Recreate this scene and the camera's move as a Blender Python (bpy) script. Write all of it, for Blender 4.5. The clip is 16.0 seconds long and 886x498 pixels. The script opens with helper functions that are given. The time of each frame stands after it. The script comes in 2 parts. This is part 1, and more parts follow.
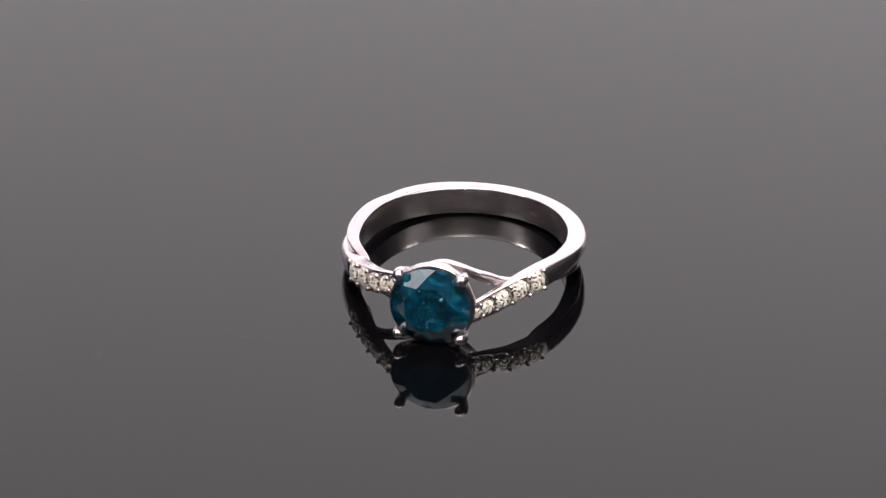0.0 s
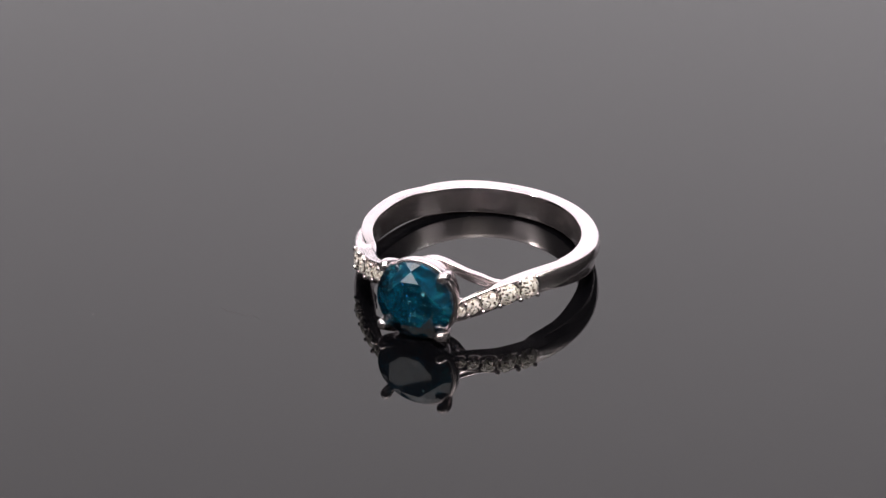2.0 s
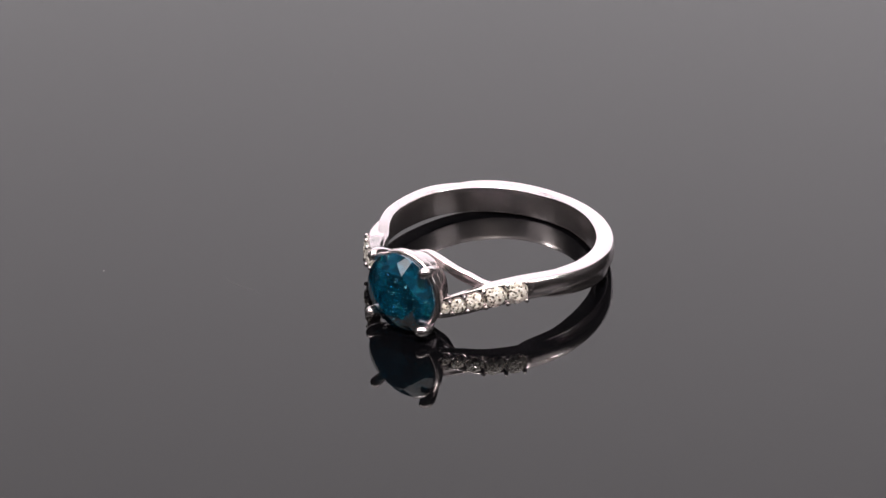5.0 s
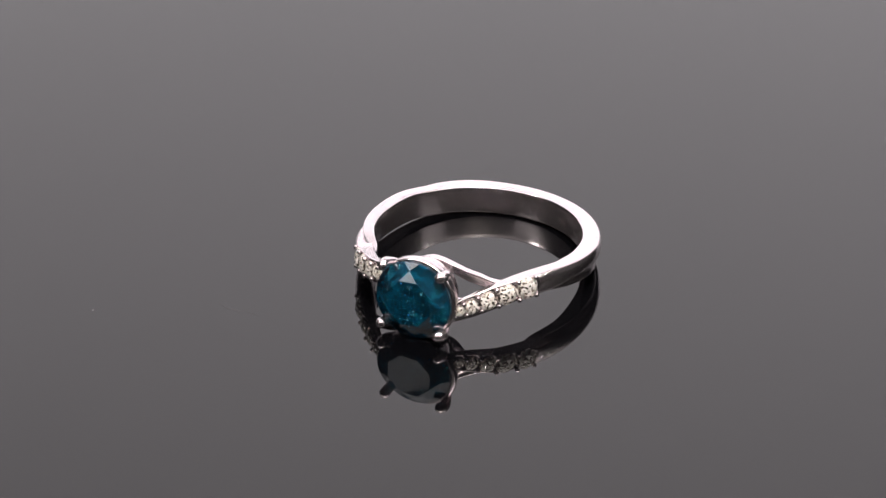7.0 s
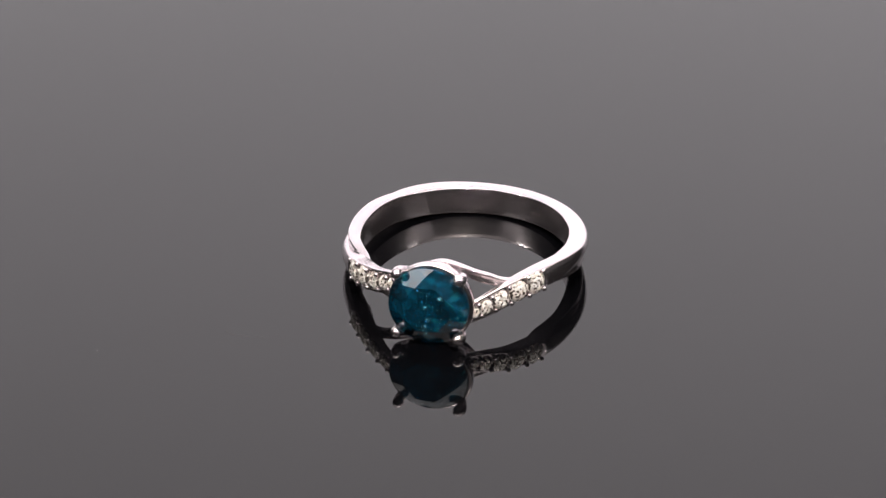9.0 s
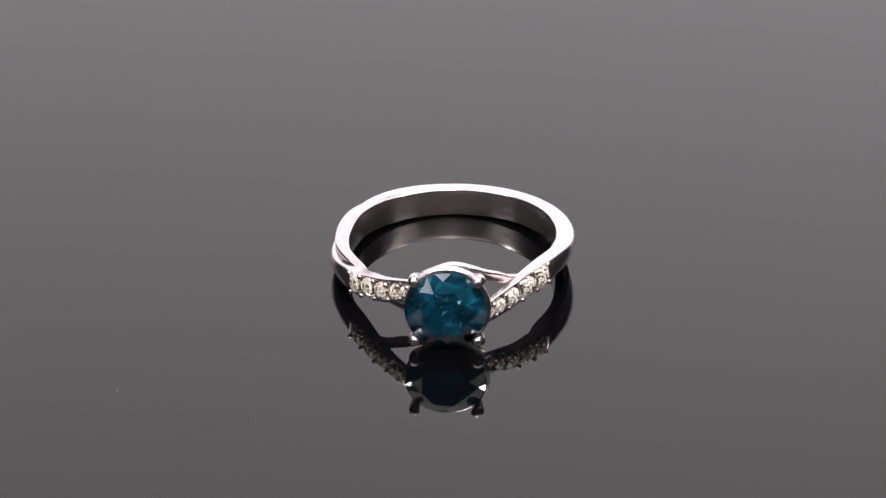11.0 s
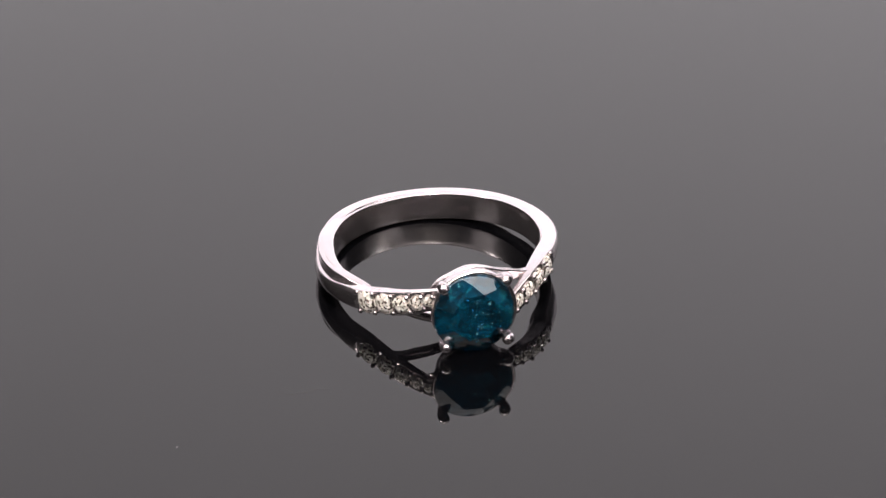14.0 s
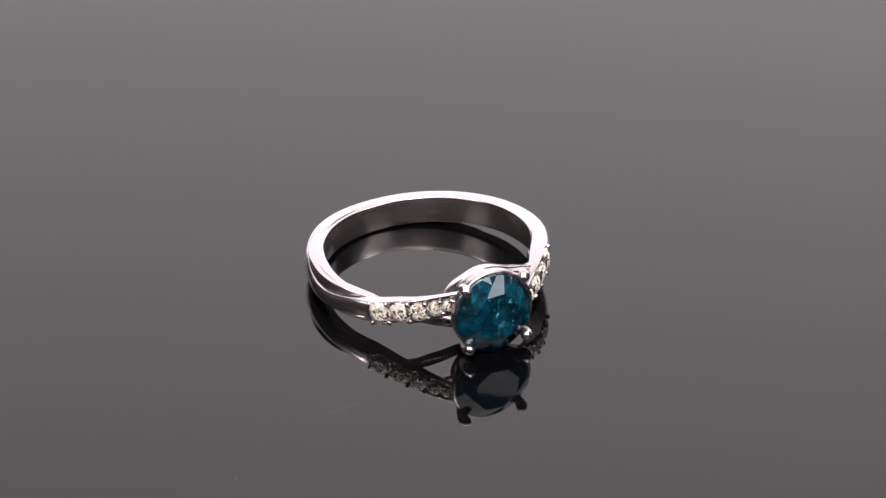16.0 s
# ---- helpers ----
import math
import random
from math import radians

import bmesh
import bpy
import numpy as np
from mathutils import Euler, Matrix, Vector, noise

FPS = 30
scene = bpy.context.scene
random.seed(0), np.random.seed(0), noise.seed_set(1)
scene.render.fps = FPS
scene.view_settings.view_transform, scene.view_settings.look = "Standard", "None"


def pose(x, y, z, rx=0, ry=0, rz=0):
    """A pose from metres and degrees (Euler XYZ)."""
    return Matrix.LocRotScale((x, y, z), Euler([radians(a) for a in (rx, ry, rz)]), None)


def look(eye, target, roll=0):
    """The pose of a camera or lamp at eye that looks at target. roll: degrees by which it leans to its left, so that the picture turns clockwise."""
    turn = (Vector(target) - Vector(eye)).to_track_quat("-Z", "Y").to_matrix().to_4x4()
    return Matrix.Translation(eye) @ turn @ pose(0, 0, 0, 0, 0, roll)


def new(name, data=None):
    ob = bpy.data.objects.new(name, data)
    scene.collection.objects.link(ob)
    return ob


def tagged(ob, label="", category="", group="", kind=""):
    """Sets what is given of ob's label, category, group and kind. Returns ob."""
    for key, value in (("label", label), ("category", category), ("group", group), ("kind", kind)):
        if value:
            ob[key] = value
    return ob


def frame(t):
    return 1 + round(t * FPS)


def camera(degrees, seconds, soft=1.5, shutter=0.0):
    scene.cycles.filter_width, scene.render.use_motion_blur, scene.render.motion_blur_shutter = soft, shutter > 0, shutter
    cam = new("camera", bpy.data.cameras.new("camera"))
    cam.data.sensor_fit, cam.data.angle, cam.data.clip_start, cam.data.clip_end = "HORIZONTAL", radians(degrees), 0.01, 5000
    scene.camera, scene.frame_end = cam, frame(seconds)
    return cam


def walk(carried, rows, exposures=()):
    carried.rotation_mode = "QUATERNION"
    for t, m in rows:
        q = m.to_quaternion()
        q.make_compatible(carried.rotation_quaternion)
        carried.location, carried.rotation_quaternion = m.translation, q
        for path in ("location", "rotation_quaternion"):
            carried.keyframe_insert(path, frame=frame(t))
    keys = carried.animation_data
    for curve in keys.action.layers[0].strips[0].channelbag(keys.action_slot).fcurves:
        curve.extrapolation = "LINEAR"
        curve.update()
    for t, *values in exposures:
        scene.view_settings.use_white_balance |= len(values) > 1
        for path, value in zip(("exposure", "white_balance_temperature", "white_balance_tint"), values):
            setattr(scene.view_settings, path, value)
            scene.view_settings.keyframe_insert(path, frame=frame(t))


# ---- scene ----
MM = 0.001
U = 0.93 * MM          # one drawing unit of the ring plan, in metres

# ------------------------------------------------------------------ camera
cam = camera(18.014, 16.0, soft=1.25)
EYE = Vector((0, -215.680, 131.928)) * U
FWD = Vector((-0.0127518, 0.8620448, -0.50667164))
walk(cam, [(0.0, look(EYE, EYE + FWD)), (16.0, look(EYE, EYE + FWD))],
     exposures=((0.0, 0.0), (16.0, 0.0)))

SPEED = 5.68           # turntable, degrees a second
TURN = 4.60            # the moment at which it reverses


def table_angle(t):
    """The turntable's angle in degrees: one way, then back."""
    a = abs(t - TURN)
    a = a if a > 0.1 else 0.05 + a * a / 0.2
    return -SPEED * TURN + SPEED * a


# ------------------------------------------------------------------ world and light
world = bpy.data.worlds.new("studio")
scene.world = world
world.use_nodes = True
world.node_tree.nodes["Background"].inputs["Color"].default_value = (0.5, 0.48, 0.47, 1)
world.node_tree.nodes["Background"].inputs["Strength"].default_value = 0.05

PANEL_GLOW = 1.16      # the backlit panel behind the turntable, before its painted gradient
SCRIM_GLOW = 1.95      # the unseen scrim overhead, which emits its light itself
SOFT_GLOW = 1.00       # the two softboxes beside the camera


def lamp(name, eye, target, size, watts, colour, spread):
    data = bpy.data.lights.new(name, "AREA")
    data.shape, data.size, data.energy, data.color, data.spread = "DISK", size, watts, colour, radians(spread)
    ob = new(name, data)
    ob.matrix_basis = look(eye, target)
    return ob


lamp("spot_lamp", (0.03, -0.22, 0.60), (0, 0, 0), 0.03, 0.46, (1.0, 0.92, 0.84), 35)
for side_x in (-0.42, 0.42):
    lamp("spot_lamp", (side_x, -0.05, 0.50), (0, 0, 0), 0.03, 0.07, (1.0, 0.95, 0.91), 35)


# ------------------------------------------------------------------ materials
def mat(name):
    m = bpy.data.materials.new(name)
    m.use_nodes = True
    return m, m.node_tree, m.node_tree.nodes["Principled BSDF"]


def link(nt, a, b):
    nt.links.new(a, b)


def noise_node(nt, scale, detail=4.0, coord="Object", rough=0.55):
    tc = nt.nodes.new("ShaderNodeTexCoord")
    n = nt.nodes.new("ShaderNodeTexNoise")
    n.inputs["Scale"].default_value, n.inputs["Detail"].default_value = scale, detail
    n.inputs["Roughness"].default_value = rough
    link(nt, tc.outputs[coord], n.inputs["Vector"])
    return n


def ramp(nt, src, stops):
    r = nt.nodes.new("ShaderNodeValToRGB")
    el = r.color_ramp.elements
    while len(el) < len(stops):
        el.new(0.5)
    for e, (p, c) in zip(el, stops):
        e.position, e.color = p, (c, c, c, 1) if isinstance(c, (int, float)) else (*c, 1)
    link(nt, src, r.inputs["Fac"])
    return r


def bump(nt, src, bsdf, strength, dist):
    b = nt.nodes.new("ShaderNodeBump")
    b.inputs["Strength"].default_value, b.inputs["Distance"].default_value = strength, dist
    link(nt, src, b.inputs["Height"])
    link(nt, b.outputs["Normal"], bsdf.inputs["Normal"])


def metal_material(name, smooth, dull):
    m, nt, b = mat(name)
    b.inputs["Metallic"].default_value = 1.0
    n = noise_node(nt, 900, 5)
    c = ramp(nt, n.outputs["Fac"], [(0.3, (0.635, 0.572, 0.587)), (0.7, (0.68, 0.616, 0.631))])
    link(nt, c.outputs["Color"], b.inputs["Base Color"])
    r = ramp(nt, noise_node(nt, 2600, 6).outputs["Fac"], [(0.3, smooth), (0.75, dull)])
    link(nt, r.outputs["Color"], b.inputs["Roughness"])
    bump(nt, noise_node(nt, 700, 3).outputs["Fac"], b, 0.05, 0.00001)
    return m


def disc_material():
    m, nt, b = mat("black_gloss_acrylic")
    b.inputs["Base Color"].default_value = (0.0006, 0.0006, 0.0008, 1)
    b.inputs["IOR"].default_value = 1.5
    r = ramp(nt, noise_node(nt, 60, 6).outputs["Fac"], [(0.35, 0.012), (0.75, 0.03)])
    link(nt, r.outputs["Color"], b.inputs["Roughness"])
    return m


def blue_stone_material():
    m, nt, b = mat("blue_diamond")
    n = noise_node(nt, 680, 12, rough=0.84)
    n.inputs["Distortion"].default_value = 0.8
    c = ramp(nt, n.outputs["Fac"], [(0.40, (0.0008, 0.007, 0.013)), (0.48, (0.001, 0.026, 0.046)),
                                    (0.54, (0.0015, 0.055, 0.118)), (0.60, (0.004, 0.120, 0.140)), (0.67, (0.06, 0.40, 0.43))])
    # clustered pale specks that paint sparkle into the stone's colour
    tc = nt.nodes.new("ShaderNodeTexCoord")
    v = nt.nodes.new("ShaderNodeTexVoronoi")
    v.inputs["Scale"].default_value = 3000
    link(nt, tc.outputs["Object"], v.inputs["Vector"])
    spot = ramp(nt, v.outputs["Distance"], [(0.10, 1.0), (0.24, 0.0)])
    pick = ramp(nt, noise_node(nt, 650, 3).outputs["Fac"], [(0.55, 0.0), (0.66, 1.0)])
    mul = nt.nodes.new("ShaderNodeMath")
    mul.operation = "MULTIPLY"
    link(nt, spot.outputs["Color"], mul.inputs[0])
    link(nt, pick.outputs["Color"], mul.inputs[1])
    mix = nt.nodes.new("ShaderNodeMix")
    mix.data_type = "RGBA"
    link(nt, mul.outputs["Value"], mix.inputs["Factor"])
    link(nt, c.outputs["Color"], mix.inputs[6])
    mix.inputs[7].default_value = (0.16, 0.50, 0.52, 1)
    link(nt, mix.outputs[2], b.inputs["Base Color"])
    w = ramp(nt, noise_node(nt, 700, 5).outputs["Fac"], [(0.40, 0.70), (0.64, 0.45)])  # cloudy patches
    link(nt, w.outputs["Color"], b.inputs["Transmission Weight"])
    b.inputs["Roughness"].default_value = 0.01
    b.inputs["IOR"].default_value = 2.35
    return m


def diamond_material():
    m, nt, b = mat("clear_diamond")
    # sparkle painted into the base colour as random bright and dark cells
    tc = nt.nodes.new("ShaderNodeTexCoord")
    v = nt.nodes.new("ShaderNodeTexVoronoi")
    v.inputs["Scale"].default_value = 5400
    link(nt, tc.outputs["Object"], v.inputs["Vector"])
    sep = nt.nodes.new("ShaderNodeSeparateColor")
    link(nt, v.outputs["Color"], sep.inputs["Color"])
    c = ramp(nt, sep.outputs["Red"], [(0.0, (0.10, 0.08, 0.07)), (0.16, (0.28, 0.23, 0.20)), (0.28, (0.66, 0.59, 0.53)), (0.46, (0.92, 0.87, 0.82)), (1.0, (0.95, 0.93, 0.91))])
    link(nt, c.outputs["Color"], b.inputs["Base Color"])
    b.inputs["Roughness"].default_value = 0.0
    b.inputs["IOR"].default_value = 2.3
    b.inputs["Transmission Weight"].default_value = 0.56
    return m


def plain(name, colour, rough, scale=40.0, vary=0.1, metal=0.0, rel=0.0):
    m, nt, b = mat(name)
    n = noise_node(nt, scale, 6)
    lo, hi = [tuple(v * k for v in colour) for k in (1 - vary, 1 + vary)]
    link(nt, ramp(nt, n.outputs["Fac"], [(0.3, lo), (0.7, hi)]).outputs["Color"], b.inputs["Base Color"])
    b.inputs["Roughness"].default_value, b.inputs["Metallic"].default_value = rough, metal
    if rel:
        bump(nt, noise_node(nt, scale * 12, 4).outputs["Fac"], b, 0.3, rel)
    return m


def glow(name, colour, strength):
    m, nt, b = mat(name)
    b.inputs["Base Color"].default_value = (0.8, 0.8, 0.8, 1)
    b.inputs["Emission Color"].default_value = (*colour, 1)
    b.inputs["Emission Strength"].default_value = strength
    return m


def graded_glow(name, colour, strength):
    """A glowing diffuser; a falloff upwards and to one end is painted into its emission."""
    m, nt, b = mat(name)
    b.inputs["Base Color"].default_value = (0.8, 0.8, 0.8, 1)
    b.inputs["Emission Color"].default_value = (*colour, 1)
    tc = nt.nodes.new("ShaderNodeTexCoord")
    sep = nt.nodes.new("ShaderNodeSeparateXYZ")
    link(nt, tc.outputs["Object"], sep.inputs["Vector"])
    fall = []
    for axis, a, b0, lo, hi in (("Z", 0.19, 0.40, 1.10, 0.70), ("X", -0.12, 0.12, 0.94, 1.05)):
        mr = nt.nodes.new("ShaderNodeMapRange")
        mr.inputs["From Min"].default_value, mr.inputs["From Max"].default_value = a, b0
        mr.inputs["To Min"].default_value, mr.inputs["To Max"].default_value = lo * (strength if axis == "Z" else 1.0), hi * (strength if axis == "Z" else 1.0)
        link(nt, sep.outputs[axis], mr.inputs["Value"])
        fall.append(mr)
    mul = nt.nodes.new("ShaderNodeMath")
    mul.operation = "MULTIPLY"
    link(nt, fall[0].outputs["Result"], mul.inputs[0])
    link(nt, fall[1].outputs["Result"], mul.inputs[1])
    link(nt, mul.outputs["Value"], b.inputs["Emission Strength"])
    return m


GOLD = metal_material("white_gold", 0.19, 0.24)
EDGE = metal_material("white_gold_edge", 0.09, 0.12)
BAND = metal_material("white_gold_band", 0.20, 0.24)
LINING = metal_material("white_gold_lining", 0.20, 0.25)
DISC = disc_material()
BLUE = blue_stone_material()
CLEAR = diamond_material()
FLECK = plain("pale_inclusion", (0.22, 0.55, 0.56), 0.25)
# facet flashes of the blue stone, put into a plain blue colour
PAINTED_GLINT = plain("painted_blue_glint", (0.01, 0.17, 0.42), 0.2)
DARK = plain("charcoal_fabric", (0.05, 0.05, 0.052), 0.9, 30, 0.15)
TABLE = plain("grey_laminate", (0.25, 0.245, 0.24), 0.5, 25, 0.08)
BASE = plain("black_plastic", (0.02, 0.02, 0.021), 0.45, 80, 0.2)
DUST = plain("pale_dust", (0.45, 0.44, 0.43), 0.8)
SMEAR = plain("dry_smear", (0.012, 0.011, 0.011), 0.35)
ENGRAVE = metal_material("engraved_line", 0.22, 0.26)
PANEL = graded_glow("graded_diffuser", (1.035, 0.97, 1.035), PANEL_GLOW)
SOFT = glow("softbox_diffuser", (1.0, 0.95, 0.93), SOFT_GLOW)
SCRIM = glow("glowing_scrim_cloth", (1.0, 0.93, 0.91), SCRIM_GLOW)


# ------------------------------------------------------------------ mesh helpers
def part(name, bm, material, parent=None, label="", smooth=True):
    bmesh.ops.recalc_face_normals(bm, faces=bm.faces)
    me = bpy.data.meshes.new(name)
    bm.to_mesh(me)
    bm.free()
    me.materials.append(material)
    for p in me.polygons:
        p.use_smooth = smooth
    ob = new(name, me)
    if parent:
        ob.parent = parent
    if label:
        tagged(ob, label)
    return ob


def box(bm, x0, x1, y0, y1, z0, z1):
    v = [bm.verts.new((x, y, z)) for x in (x0, x1) for y in (y0, y1) for z in (z0, z1)]
    for f in ((0, 1, 3, 2), (4, 6, 7, 5), (0, 4, 5, 1), (2, 3, 7, 6), (0, 2, 6, 4), (1, 5, 7, 3)):
        bm.faces.new([v[i] for i in f])


def box_part(name, dims, material, parent=None, label="", bevel=0.0):
    bm = bmesh.new()
    box(bm, *dims)
    if bevel:
        bmesh.ops.bevel(bm, geom=list(bm.edges), offset=bevel, segments=2, affect="EDGES")
    return part(name, bm, material, parent, label, False)


def lathe(bm, profile, n=96):
    """A closed profile of (radius, z) turned about z."""
    rings = [[bm.verts.new((r * math.cos(2 * math.pi * k / n), r * math.sin(2 * math.pi * k / n), z)) for k in range(n)]
             for r, z in profile]
    for a, b in zip(rings, rings[1:]):
        for k in range(n):
            bm.faces.new((a[k], a[(k + 1) % n], b[(k + 1) % n], b[k]))
    bm.faces.new(rings[0])
    bm.faces.new(rings[-1])


def skin(bm, rings):
    """Closed cross-sections joined into one tube with end caps."""
    vs = [[bm.verts.new(p) for p in ring] for ring in rings]
    n = len(vs[0])
    for a, b in zip(vs, vs[1:]):
        for k in range(n):
            bm.faces.new((a[k], a[(k + 1) % n], b[(k + 1) % n], b[k]))
    bm.faces.new(vs[0])
    bm.faces.new(vs[-1])


def glide(keys, x):
    """Smooth interpolation (monotone cubic) through rows (x, values...), x rising."""
    xs = [k[0] for k in keys]
    i = min(max(sum(v <= x for v in xs) - 1, 0), len(xs) - 2)
    u = min(max((x - xs[i]) / (xs[i + 1] - xs[i]), 0), 1)

    def slope(j, c):
        if j == 0 or j == len(xs) - 1:
            return 0.0 if len(xs) < 3 else ((keys[1][c] - keys[0][c]) / (xs[1] - xs[0]) if j == 0 else (keys[-1][c] - keys[-2][c]) / (xs[-1] - xs[-2]))
        a = (keys[j][c] - keys[j - 1][c]) / (xs[j] - xs[j - 1])
        b = (keys[j + 1][c] - keys[j][c]) / (xs[j + 1] - xs[j])
        return (a + b) / 2
    h, out = xs[i + 1] - xs[i], []
    for c in range(1, len(keys[0])):
        p, q, m, n = keys[i][c], keys[i + 1][c], slope(i, c) * h, slope(i + 1, c) * h
        out.append((2 * u ** 3 - 3 * u ** 2 + 1) * p + (u ** 3 - 2 * u ** 2 + u) * m + (3 * u ** 2 - 2 * u ** 3) * q + (u ** 3 - u ** 2) * n)
    return out


def rounded(r0, r1, z0, z1, rho, inner=0.0, outer=0.0, seg=4, flat=5, low=None):
    """A rounded rectangle in (radius, z); inner and outer faces may swell."""
    rho = min(rho, (r1 - r0) * 0.48, (z1 - z0) * 0.48)
    low = rho if low is None else min(low, (r1 - r0) * 0.48, (z1 - z0) * 0.48)
    zm, zh, pts = (z0 + z1) / 2, (z1 - z0) / 2, []
    corners = ((r1 - rho, z1 - rho, 0, rho), (r0 + rho, z1 - rho, 90, rho), (r0 + low, z0 + low, 180, low), (r1 - low, z0 + low, 270, low))
    arcs = [[(r + q * math.cos(radians(a0 + 90 * k / seg)), z + q * math.sin(radians(a0 + 90 * k / seg))) for k in range(seg + 1)] for r, z, a0, q in corners]
    for i, arc in enumerate(arcs):
        pts += arc
        (ra, za), (rb, zb) = arc[-1], arcs[(i + 1) % 4][0]
        pts += [(ra + (rb - ra) * k / flat, za + (zb - za) * k / flat) for k in range(1, flat)]
    out, rm = [], (r0 + r1) / 2
    for r, z in pts:
        u = 1 - ((z - zm) / zh) ** 2
        out.append((r + (outer * u if r > rm else -inner * u), z))
    return out


# ------------------------------------------------------------------ the place
def room():
    tagged(box_part("floor", (-0.75, 0.75, -0.75, 0.75, -0.82, -0.80), TABLE), "grey floor under the table", "floor", kind="structure")
    top = tagged(box_part("table", (-0.48, 0.48, -0.62, 0.56, -0.075, -0.045), TABLE, bevel=0.002),
                 "plain grey laminate table top under the turntable", "table")
    for x in (-0.44, 0.44):
        for y in (-0.58, 0.52):
            box_part("leg", (x - 0.02, x + 0.02, y - 0.02, y + 0.02, -0.80, -0.075), BASE, top)
    for name, dims, m in (("wall_north", (-0.75, 0.75, 0.62, 0.64, -0.80, 0.9), DARK), ("wall_south", (-0.75, 0.75, -0.75, -0.73, -0.80, 0.9), DARK),
                          ("wall_east", (0.73, 0.75, -0.73, 0.62, -0.80, 0.9), DARK), ("wall_west", (-0.75, -0.73, -0.73, 0.62, -0.80, 0.9), DARK)):
        tagged(box_part(name, dims, m), "plain dark studio wall", "wall", kind="structure")
    tagged(box_part("ceiling", (-0.75, 0.75, -0.75, 0.64, 0.9, 0.92), DARK), "plain dark studio ceiling", "ceiling", kind="structure")
    panel = tagged(new("light_panel"), "large white glowing panel behind the turntable, with a painted gradient", "lamp")
    box_part("diffuser", (-0.46, 0.46, 0.500, 0.504, 0.005, 0.64), PANEL, panel)
    box_part("housing", (-0.47, 0.47, 0.504, 0.530, -0.005, 0.65), BASE, panel)
    for x in (-0.40, 0.38):
        box_part("foot", (x, x + 0.02, 0.506, 0.526, -0.045, -0.005), BASE, panel)
    for x, turn in ((-0.42, -59), (0.42, 59)):
        soft = tagged(new("softbox"), "small white softbox on a stand beside the camera", "lamp", "softboxes")
        soft.matrix_basis = pose(x, -0.25, 0.0, 0, 0, turn)
        box_part("housing", (-0.13, 0.13, -0.05, 0.0, 0.21, 0.47), BASE, soft, bevel=0.004)
        box_part("diffuser", (-0.122, 0.122, 0.0, 0.004, 0.218, 0.462), SOFT, soft)
        box_part("stand", (-0.01, 0.01, -0.035, -0.015, -0.045, 0.21), BASE, soft)
    # added out of view: a self-glowing sheet that brightens the metal from above
    scrim = tagged(new("overhead_scrim"), "unseen white overhead scrim that glows by itself", "light scrim")
    box_part("cloth", (-0.52, 0.52, -0.54, 0.39, 0.702, 0.704), SCRIM, scrim)
    for y in (-0.55, 0.39):
        box_part("frame_bar", (-0.53, 0.53, y, y + 0.01, 0.70, 0.712), BASE, scrim)
    for x in (-0.53, 0.52):
        box_part("frame_bar", (x, x + 0.01, -0.54, 0.39, 0.70, 0.712), BASE, scrim)
        box_part("post", (x, x + 0.01, -0.56, -0.55, -0.80, 0.712), BASE, scrim)


def turntable():
    base = tagged(new("turntable"), "round glossy black turntable plate, slowly turning", "turntable")
    bm = bmesh.new()
    R, e = 0.135, 0.0006
    lathe(bm, [(R - 0.03, -0.004), (R - e, -0.004), (R, -0.004 + e), (R, -e), (R - 0.3 * e, -0.3 * e), (R - e, 0.0)], 128)
    part("plate", bm, DISC, base, smooth=False)
    bm = bmesh.new()
    lathe(bm, [(0.05, -0.041), (0.07, -0.041), (0.07, -0.006), (0.066, -0.004)], 64)
    part("hub", bm, BASE, base, smooth=False)
    bm = bmesh.new()
    bmesh.ops.create_icosphere(bm, subdivisions=1, radius=0.05 * U, matrix=Matrix.Translation((-33.2 * U, -10.0 * U, 0.04 * U)))
    part("dust_speck", bm, DUST, base, "tiny pale dust speck")
    for pts in (((-22.6, -6.2), (-21.6, -6.9), (-20.6, -7.0), (-19.6, -7.4)), ((-19.9, -7.0), (-19.0, -7.2), (-18.2, -7.7))):
        bm = bmesh.new()
        rows = []
        for i, (x, y) in enumerate(pts):
            w = 0.05 if 0 < i < len(pts) - 1 else 0.012
            rows.append([bm.verts.new((x * U, (y + s * w) * U, z * U)) for s, z in ((-1, 0.004), (0, 0.012), (1, 0.004))])
        for a, b in zip(rows, rows[1:]):
            for k in (0, 1):
                bm.faces.new((a[k], a[k + 1], b[k + 1], b[k]))
        part("scratch", bm, SMEAR, base, "faint dark scratch")
    return base


# ------------------------------------------------------------------ the ring
# plan of one side, by the angle from the stone: inner and outer radius, lower and upper edge
STRAND = [(11, 12.7, 13.4, -2.25, -0.45), (15, 12.4, 13.1, -2.10, -0.15), (22, 11.7, 12.5, -1.78, 0.42), (31, 10.9, 12.0, -1.22, 1.02),
          (40, 10.2, 11.55, -0.80, 1.28), (50, 9.75, 11.25, -0.50, 1.42), (60, 9.65, 11.05, -0.42, 1.50), (73, 9.60, 10.96, -0.15, 1.44),
          (86, 9.60, 10.92, -0.08, 1.36), (100, 9.60, 10.9, -0.30, 1.32), (118, 9.60, 10.9, -0.95, 1.31), (132, 9.60, 10.9, -1.31, 1.31), (180, 9.60, 10.9, -1.31, 1.31)]
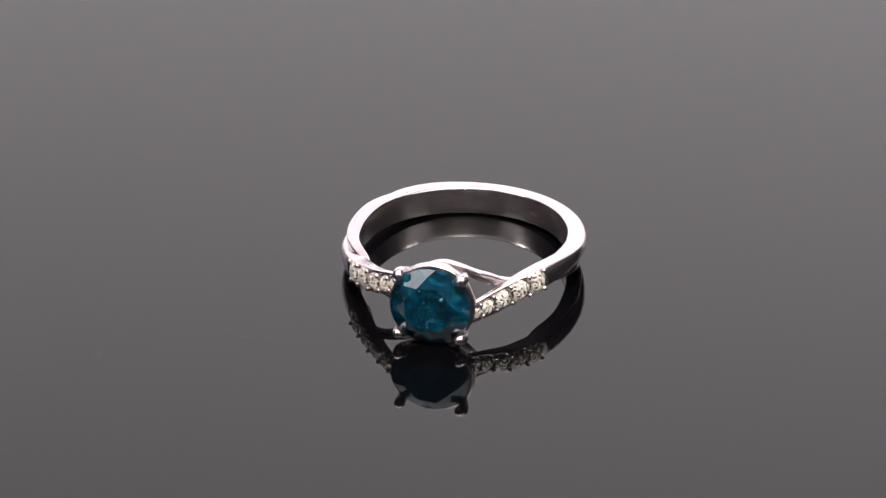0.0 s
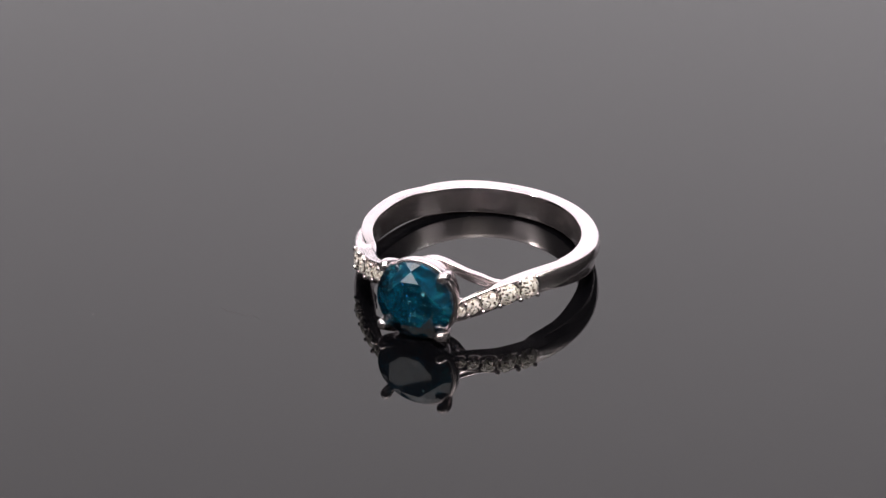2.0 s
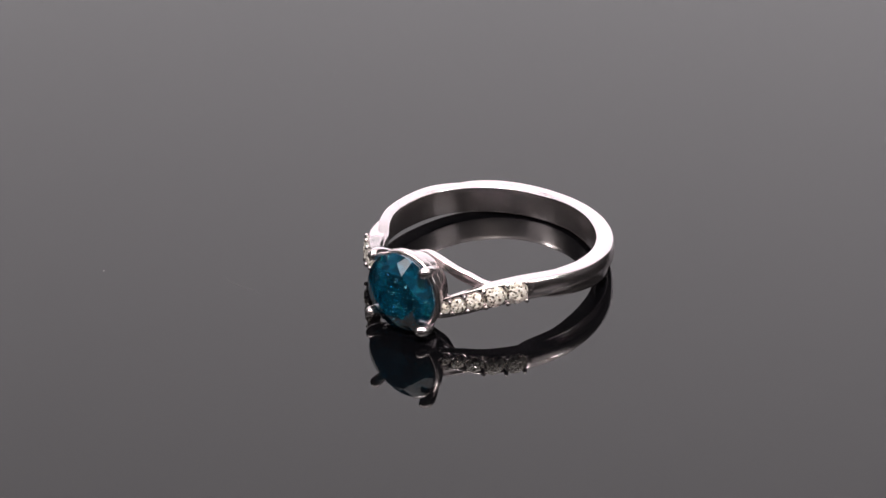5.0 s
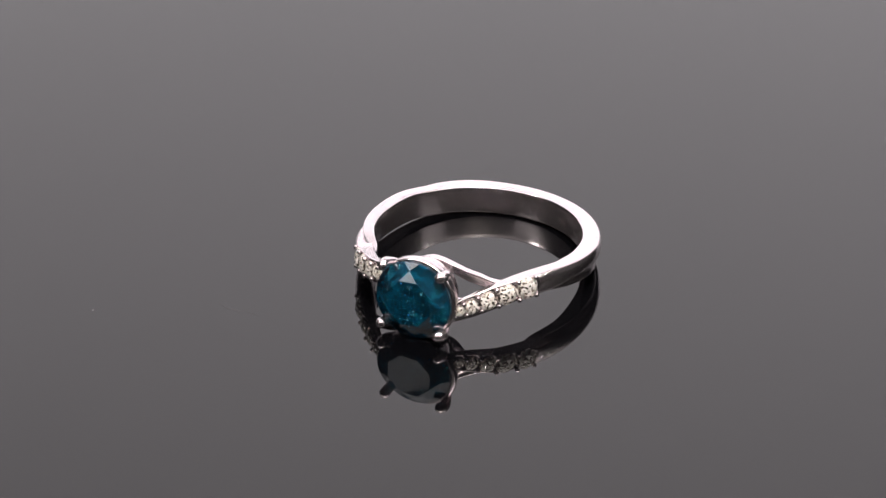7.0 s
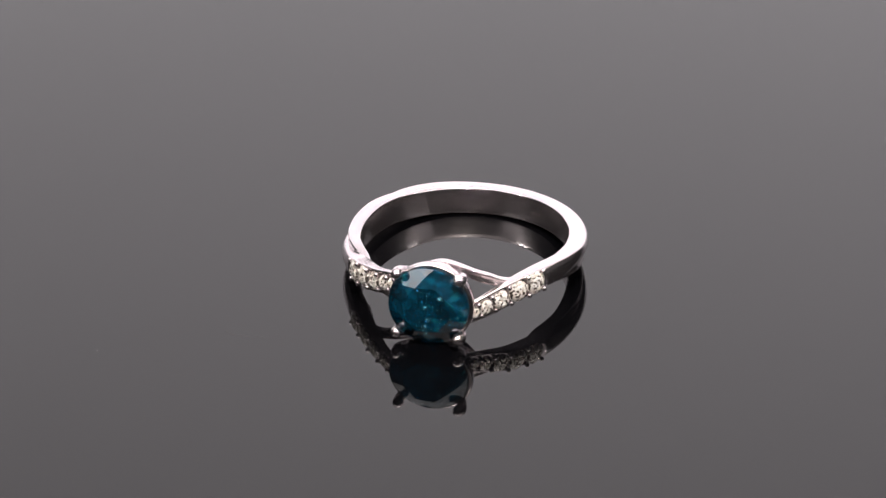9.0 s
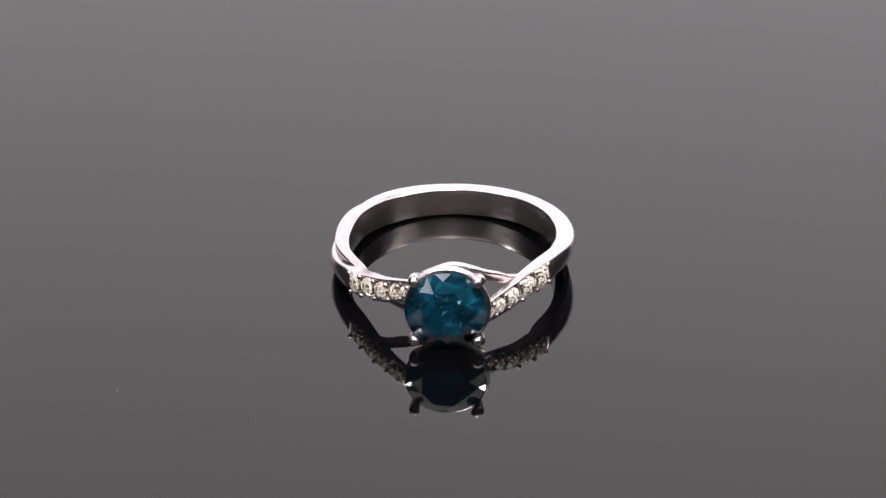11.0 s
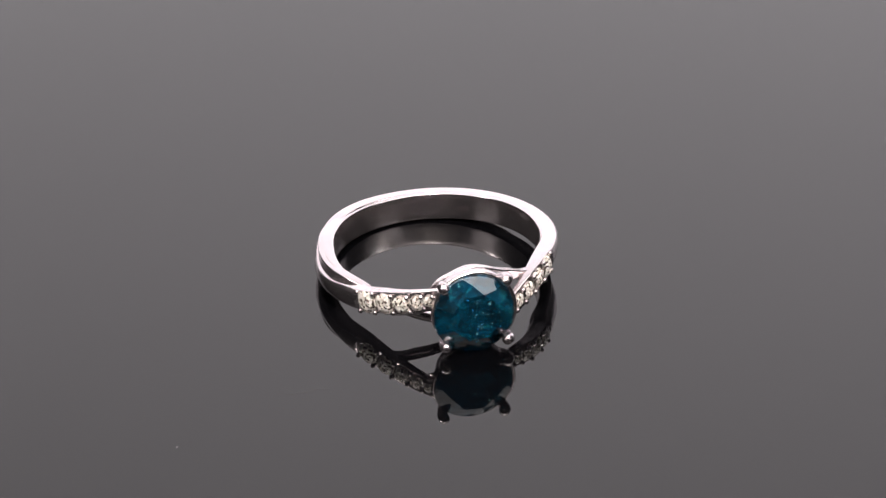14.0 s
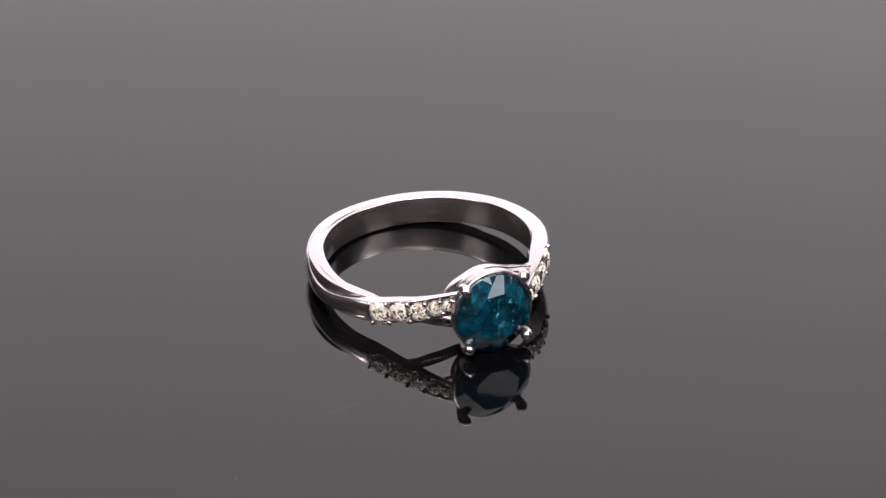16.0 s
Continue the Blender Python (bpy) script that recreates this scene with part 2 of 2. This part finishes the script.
WIRE = [(-18, 10.95, 11.1, 0.85, 1.0), (-14, 10.44, 10.98, 1.00, 1.72), (-7, 10.21, 10.85, 1.70, 2.34), (0, 10.16, 10.86, 2.06, 2.80), (5, 10.24, 10.98, 2.10, 2.82),
        (11, 10.33, 11.08, 1.74, 2.54), (18, 10.29, 11.04, 1.12, 2.00), (25, 10.24, 10.99, 0.60, 1.55), (30, 10.40, 11.15, 0.35, 1.20), (37, 10.45, 11.25, 0.05, 0.98), (44, 9.95, 10.75, 0.0, 0.95),
        (52, 9.42, 10.25, -0.35, 0.7), (62, 9.5, 10.45, -0.75, 0.2), (75, 9.60, 10.62, -0.95, 0.1), (90, 9.60, 10.72, -1.15, 0.0),
        (105, 9.60, 10.76, -1.28, -0.25), (120, 9.60, 10.68, -1.28, -0.75), (134, 9.65, 10.5, -1.24, -0.9)]


def step(a, b, x):
    u = min(max((x - a) / (b - a), 0), 1)
    return u * u * (3 - 2 * u)


def place(theta, r, z, side):
    """A point of the ring; the second side is the first turned half round the stone's axis."""
    a = radians(theta)
    if side < 0:
        r += 0.28 * step(12, 25, theta) * (1 - step(72, 105, theta))
    x, y = r * math.sin(a), -r * math.cos(a)
    if side < 0:
        return Vector((-x, y, -z - 0.18 * step(35, 55, theta) * (1 - step(85, 115, theta)) - 0.16 * (1 - step(20, 38, theta)) * step(6, 11, theta))) * U
    return Vector((x, y, z)) * U


def mirrored(pts, seg=4, flat=5):
    """The points of a turned section in the order of the first side's sections."""
    n = len(pts)
    return [pts[(3 * (seg + flat) + seg - k) % n] for k in range(n)]


def shank(ring):
    bm = bmesh.new()
    rings = []
    steps = [11 + k * 1.3 for k in range(130)] + [180]
    for side in (1, -1):
        seq = steps if side > 0 else steps[-2::-1]
        for th in seq:
            r0, r1, z0, z1 = glide(STRAND, th)
            sec = rounded(r0, r1, z0, z1, 0.22, inner=0.0, outer=0.24 - 0.44 * step(9, 13, th) * (1 - step(49.5, 52, th)))
            pts = [place(th, r, z, side) for r, z in sec]
            if side < 0:
                pts = mirrored(pts)
            rings.append(pts)
    skin(bm, rings)
    part("shank", bm, BAND, ring)


def lining_low(th):
    """The lining's lower edge on the first side."""
    z0 = glide(WIRE, min(th, 134))[2] + 0.04
    return z0 + (-1.29 - z0) * step(60, 110, th)


def lining_sink(th):
    """How far the lining draws back into the strand towards its end."""
    return 0.30 * (1 - step(50, 95, th))


def inner_band(ring):
    """The smooth comfort-fit lining that both strands sit on."""
    bm = bmesh.new()
    rings = []
    steps = [46 + k * 1.34 for k in range(100)] + [179.99]
    for side in (1, -1):
        for th in (steps if side > 0 else steps[-2::-1]):
            z0, z1 = lining_low(th), glide(STRAND, th)[3] - 0.012 - 0.7 * (1 - step(46, 75, th))
            hi, lo = (0.18, 0.08) if side > 0 else (0.08, 0.18)  # softer upper, crisp lower edge
            sec = rounded(9.33 + lining_sink(th), 10.3, z0, z1, hi, inner=0.02, low=lo)
            pts = [place(th, r, z, side) for r, z in sec]
            if side < 0:
                pts = mirrored(pts)
            rings.append(pts)
    skin(bm, rings)
    part("inner_band", bm, LINING, ring)


def polished_edge(ring):
    """The bright burnished corner between the lining and the upper face."""
    pts = []
    for side in (1, -1):
        row = []
        for k in range(101):
            th = 74 + 106 * k / 100
            z = glide(STRAND, th)[3] if side > 0 else lining_low(th)
            sink = 0.2 * (1 - step(0, 16, k))
            row.append(place(th, 9.475 + sink + lining_sink(th), z - (0.17 + sink) * side, side) / U)
        pts += row if side > 0 else row[-2::-1]
    bm = bmesh.new()
    tube(bm, pts, [0.16 * step(-1, 14, min(k, len(pts) - 1 - k)) for k in range(len(pts))], 10)
    part("polished_edge", bm, EDGE, ring)


def wires(ring):
    for side in (1, -1):
        bm = bmesh.new()
        rings = []
        for k in range(153):
            th = -18 + k
            r0, r1, z0, z1 = glide(WIRE, th)
            if side < 0:
                f = 1 - 0.10 * (1 - step(5, 30, th))
                z0, z1 = z0 * f, z1 * f
            rings.append([place(th, r, z, side) for r, z in rounded(r0 - 0.08, r1 + 0.08, z0 - 0.03, z1, 0.2, outer=-0.13)])
        skin(bm, rings)
        part("twist_strand", bm, GOLD, ring)


def tube(bm, pts, radii, n=12):
    """A round wire through pts."""
    P = [Vector(p) for p in pts]
    rings, ref = [], Vector((0.3, 0.2, 1)).normalized()
    for i, p in enumerate(P):
        t = (P[min(i + 1, len(P) - 1)] - P[max(i - 1, 0)]).normalized()
        a = t.cross(ref).normalized()
        b = t.cross(a)
        rings.append([(p + radii[i] * (math.cos(2 * math.pi * k / n) * a + math.sin(2 * math.pi * k / n) * b)) * U for k in range(n)])
    skin(bm, rings)


def ring_rail(ring, name, y, radius, half_r, half_y):
    """A hoop about the stone's axis (y)."""
    bm = bmesh.new()
    n, prof = 72, rounded(radius - half_r, radius + half_r, y - half_y, y + half_y, min(half_r, half_y) * 0.8, flat=2)
    rows = [[bm.verts.new(Vector((0.02 + r * math.cos(2 * math.pi * k / n), yy, STONE_Z * 0.6 + r * math.sin(2 * math.pi * k / n))) * U) for r, yy in prof] for k in range(n)]
    for k in range(n):
        a, b = rows[k], rows[(k + 1) % n]
        for j in range(len(prof)):
            bm.faces.new((a[j], a[(j + 1) % len(prof)], b[(j + 1) % len(prof)], b[j]))
    part(name, bm, GOLD, ring)


def brilliant(bm, R, m, table=0.57, crown=0.15, pav=0.42, girdle=0.03, scale=1.0, fan=False):
    """A round brilliant cut about +z (table up), girdle at z = 0: table, stars, kites, halves, pavilion."""
    def ring_pts(n, r, z, off):
        return [bm.verts.new(m @ Vector((r * R * scale * math.cos(2 * math.pi * (k + off) / n), r * R * scale * math.sin(2 * math.pi * (k + off) / n), z * R * scale)))
                for k in range(n)]
    ch, ph, g = crown * 2, pav * 2, girdle
    tab = ring_pts(8, table, ch, 0.0)
    star_r = (table + 1) / 2 + 0.02
    mid = ring_pts(8, star_r, ch * (1 - star_r) / (1 - table) + 0.035, 0.5)
    top = ring_pts(32, 1.0, g, 0.0)
    bot = ring_pts(32, 1.0, -g, 0.0)
    low = ring_pts(8, 0.25, -ph * 0.76, 0.5)
    cul = bm.verts.new(m @ Vector((0, 0, -ph * R * scale)))
    if fan:  # the table broken into the facets that show through it
        rnd = random.Random(int(R * 1e7))
        mid_top = bm.verts.new(m @ Vector((0.06 * R, 0.03 * R, (ch + 0.02) * R)))
        rows = []
        for share, off in ((0.72, 0.5), (0.38, 0.0)):
            row = []
            for k in range(8):
                a, q = 2 * math.pi * (k + off) / 8, table * share * rnd.uniform(0.85, 1.15)
                row.append(bm.verts.new(m @ Vector((q * R * math.cos(a), q * R * math.sin(a), (ch + rnd.uniform(-0.05, 0.06)) * R))))
            rows.append(row)
        star, core = rows
        for k in range(8):
            bm.faces.new((tab[k], tab[(k + 1) % 8], star[k]))
            bm.faces.new((tab[k], star[k], star[k - 1]))
            bm.faces.new((star[k - 1], star[k], core[k]))
            bm.faces.new((core[k], star[k], core[(k + 1) % 8]))
            bm.faces.new((core[k], core[(k + 1) % 8], mid_top))
    else:
        bm.faces.new(tab)
    for k in range(8):
        a, b, s, s0 = tab[k], tab[(k + 1) % 8], mid[k], mid[k - 1]
        bm.faces.new((a, s, b))
        bm.faces.new((a, s0, top[4 * k], s))
        h = [top[(4 * k + j) % 32] for j in range(5)]
        bm.faces.new((s, h[0], h[1], h[2]))
        bm.faces.new((s, h[2], h[3], h[4]))
        hb = [bot[(4 * k + j) % 32] for j in range(5)]
        bm.faces.new((low[k], hb[2], hb[1], hb[0]))
        bm.faces.new((low[k], hb[4], hb[3], hb[2]))
        bm.faces.new((low[k], bot[4 * k], low[k - 1], cul))
    for k in range(32):
        bm.faces.new((top[k], bot[k], bot[(k + 1) % 32], top[(k + 1) % 32]))


STONE_X, STONE_Y, STONE_Z, STONE_R = -0.14, -13.88, -0.18, 3.60


def head(ring):
    bm = bmesh.new()
    m = Matrix.Translation((STONE_X * U, STONE_Y * U, STONE_Z * U)) @ Matrix.Rotation(radians(90), 4, "X") @ Matrix.Rotation(radians(26), 4, "Z")
    brilliant(bm, STONE_R * U, m, table=0.62, crown=0.14)
    stone = part("blue_gemstone", bm, BLUE, ring, "round brilliant-cut teal blue diamond", False)
    rnd = random.Random(5)
    # solid specks: pale inclusions, and blue ones that imitate glints by colour
    for label, material, count, sizes in (("pale flecks inside the stone", FLECK, 66, (0.009, 0.011, 0.013, 0.017, 0.023, 0.032)),
                                          ("bright blue specks painted as glints of the stone", PAINTED_GLINT, 12, (0.02, 0.03, 0.045, 0.07))):
        bm = bmesh.new()
        knots = [(2.3 * math.sqrt(rnd.random()), rnd.uniform(0, 2 * math.pi), rnd.uniform(0.12, 0.55)) for _ in range(9)]
        for _ in range(count):
            d0, a0, spread = rnd.choice(knots)
            px, pz = d0 * math.cos(a0) + rnd.gauss(0, spread), d0 * math.sin(a0) + rnd.gauss(0, spread)
            d, a = min(math.hypot(px, pz), 3.2), math.atan2(pz, px)
            top = 1.0 if d < 0.6 * STONE_R else 1.0 * (STONE_R - d) / (0.4 * STONE_R)
            r = rnd.choice(sizes)
            x, y, z = STONE_X + d * math.cos(a), STONE_Y - 1.01 * top, STONE_Z + d * math.sin(a)
            long = rnd.choice((0.8, 1.0, 1.3, 3.5, 6.0)) if r < 0.03 else rnd.uniform(0.8, 1.8)
            mm = Matrix.Translation(Vector((x, y, z)) * U) @ Matrix.Rotation(rnd.gauss(0.5, 0.7), 4, "Y") @ Matrix.Diagonal((long, 0.7, rnd.uniform(0.5, 0.9), 1))
            bmesh.ops.create_icosphere(bm, subdivisions=1, radius=r * U, matrix=mm)
        tagged(part("inclusion_glint", bm, material, stone, label, False), kind="stuff")
    ring_rail(ring, "gallery_rail", -13.30, 3.58, 0.24, 0.46)
    ring_rail(ring, "head_base", -11.5, 2.75, 0.20, 0.55)
    for sx in (-1, 1):
        for sz in (-1, 1):
            bm = bmesh.new()
            k = 2.84 if sx < 0 else 2.66
            path = [(1.55, -11.0, 1.55), (2.0, -11.7, 2.0), (2.46, -12.6, 2.42), (2.76, -13.4, 2.74), (2.86, -13.9, 2.85), (2.87, -14.25, 2.87), (k, -14.55, 2.80), (k - 0.14, -14.76, 2.66), (k - 0.22, -14.84, 2.58)]
            rad = [0.34, 0.36, 0.40, 0.45, 0.50, 0.52, 0.51, 0.40, 0.18]
            tube(bm, [(sx * x, y, sz * z) for x, y, z in path], rad, 14)
            part("prong", bm, GOLD, ring)


def row_stones(ring):
    """Five graduated diamonds on each strand, held by small beads."""
    radii = (1.07, 0.99, 0.84, 0.69, 0.52)
    bead_bm = bmesh.new()
    bmesh.ops.create_icosphere(bead_bm, subdivisions=2, radius=0.23 * U)
    bead = None
    for side in (1, -1):
        def centre(th):
            r0, r1, z0, z1 = glide(STRAND, th)
            return place(th, r1 + 0.06, (z0 + z1) / 2, side), (z1 - z0) / 2
        th = 51.2
        for i, R in enumerate(radii):
            want = R * 0.985 * U + (radii[i - 1] * 0.985 * U if i else 0)
            p0 = centre(th)[0]
            while (centre(th)[0] - p0).length < want and th > 11.5:
                th -= 0.1
            c, half = centre(th)
            t = (centre(th - 0.5)[0] - centre(th + 0.5)[0]).normalized()
            wide = (place(th, glide(STRAND, th)[1], 1, side) - place(th, glide(STRAND, th)[1], -1, side)).normalized()
            n = t.cross(wide).normalized()
            if n.dot(Vector((c.x, c.y, 0))) < 0:
                n = -n
            w = n.cross(t)
            m = Matrix((t, w, n)).transposed().to_4x4()
            m.translation = c - n * 0.02 * U
            bm = bmesh.new()
            brilliant(bm, R * U, Matrix.Rotation(0.2 * i, 4, "Z"), pav=0.36, fan=True)
            bmesh.ops.split_edges(bm, edges=list(bm.edges))
            d = part("diamond", bm, CLEAR, ring, "clear round brilliant-cut accent diamond", False)
            d.matrix_basis = m
            spots = [(s * R * 0.82, q * R * 0.82) for s in (-1, 1) for q in (-1, 1)] if i == 0 else [(R * 0.92, q * R * 0.80) for q in (-1, 1)]
            for a, b in spots:
                if bead is None:
                    bead = part("bead_prong", bead_bm, GOLD, ring)
                    ob = bead
                else:
                    ob = bead.copy()
                    scene.collection.objects.link(ob)
                ob.matrix_basis = Matrix.Translation(c + (a * t + b * w + 0.08 * n) * U)


def hallmark(ring):
    """Worn stamp inside the band: plain bars."""
    for k, (dth, hgt) in enumerate(((0.0, 0.6), (2.0, 0.36), (3.4, 0.4), (4.8, 0.36))):
        th = 147.5 + dth
        bm = bmesh.new()
        w = 0.06
        box(bm, -w * U, w * U, -0.004 * U, 0.004 * U, -hgt / 2 * U, hgt / 2 * U)
        ob = part("hallmark_bar", bm, ENGRAVE, ring, "worn engraved stamp mark", False)
        ob.matrix_basis = Matrix.Translation(place(th, 9.205, -0.25, 1)) @ Matrix.Rotation(radians(th), 4, "Z")


def ring_thing():
    ring = tagged(new("ring"), "polished white gold twist ring with round teal blue diamond", "ring")
    shank(ring)
    inner_band(ring)
    polished_edge(ring)
    wires(ring)
    head(ring)
    row_stones(ring)
    hallmark(ring)
    return ring


AX = Vector((0.97811, -0.20781, 0.01027)).normalized()
UP = Vector((0.01133, 0.10249, 0.99467))
UP = (UP - AX * UP.dot(AX)).normalized()
BACK = UP.cross(AX)
RING_REST = Matrix((AX, BACK, UP)).transposed().to_4x4()
RING_REST.translation = Vector((-1.20587, 6.1225, 2.3513 + 0.07)) * U

room()
plate = turntable()
finger_ring = ring_thing()


def motions():
    times = [0.0, 0.1, 0.25] + [0.5 * k for k in range(1, 9)] + [4.3, 4.4, 4.5, 4.55, 4.6, 4.65, 4.7, 4.8, 4.9] + [0.5 * k for k in range(10, 32)] + [15.75, 15.9, 16.0]
    turn = [(t, pose(0, 0, 0, 0, 0, table_angle(t))) for t in times]
    walk(plate, turn)
    walk(finger_ring, [(t, m @ RING_REST) for t, m in turn])


motions()
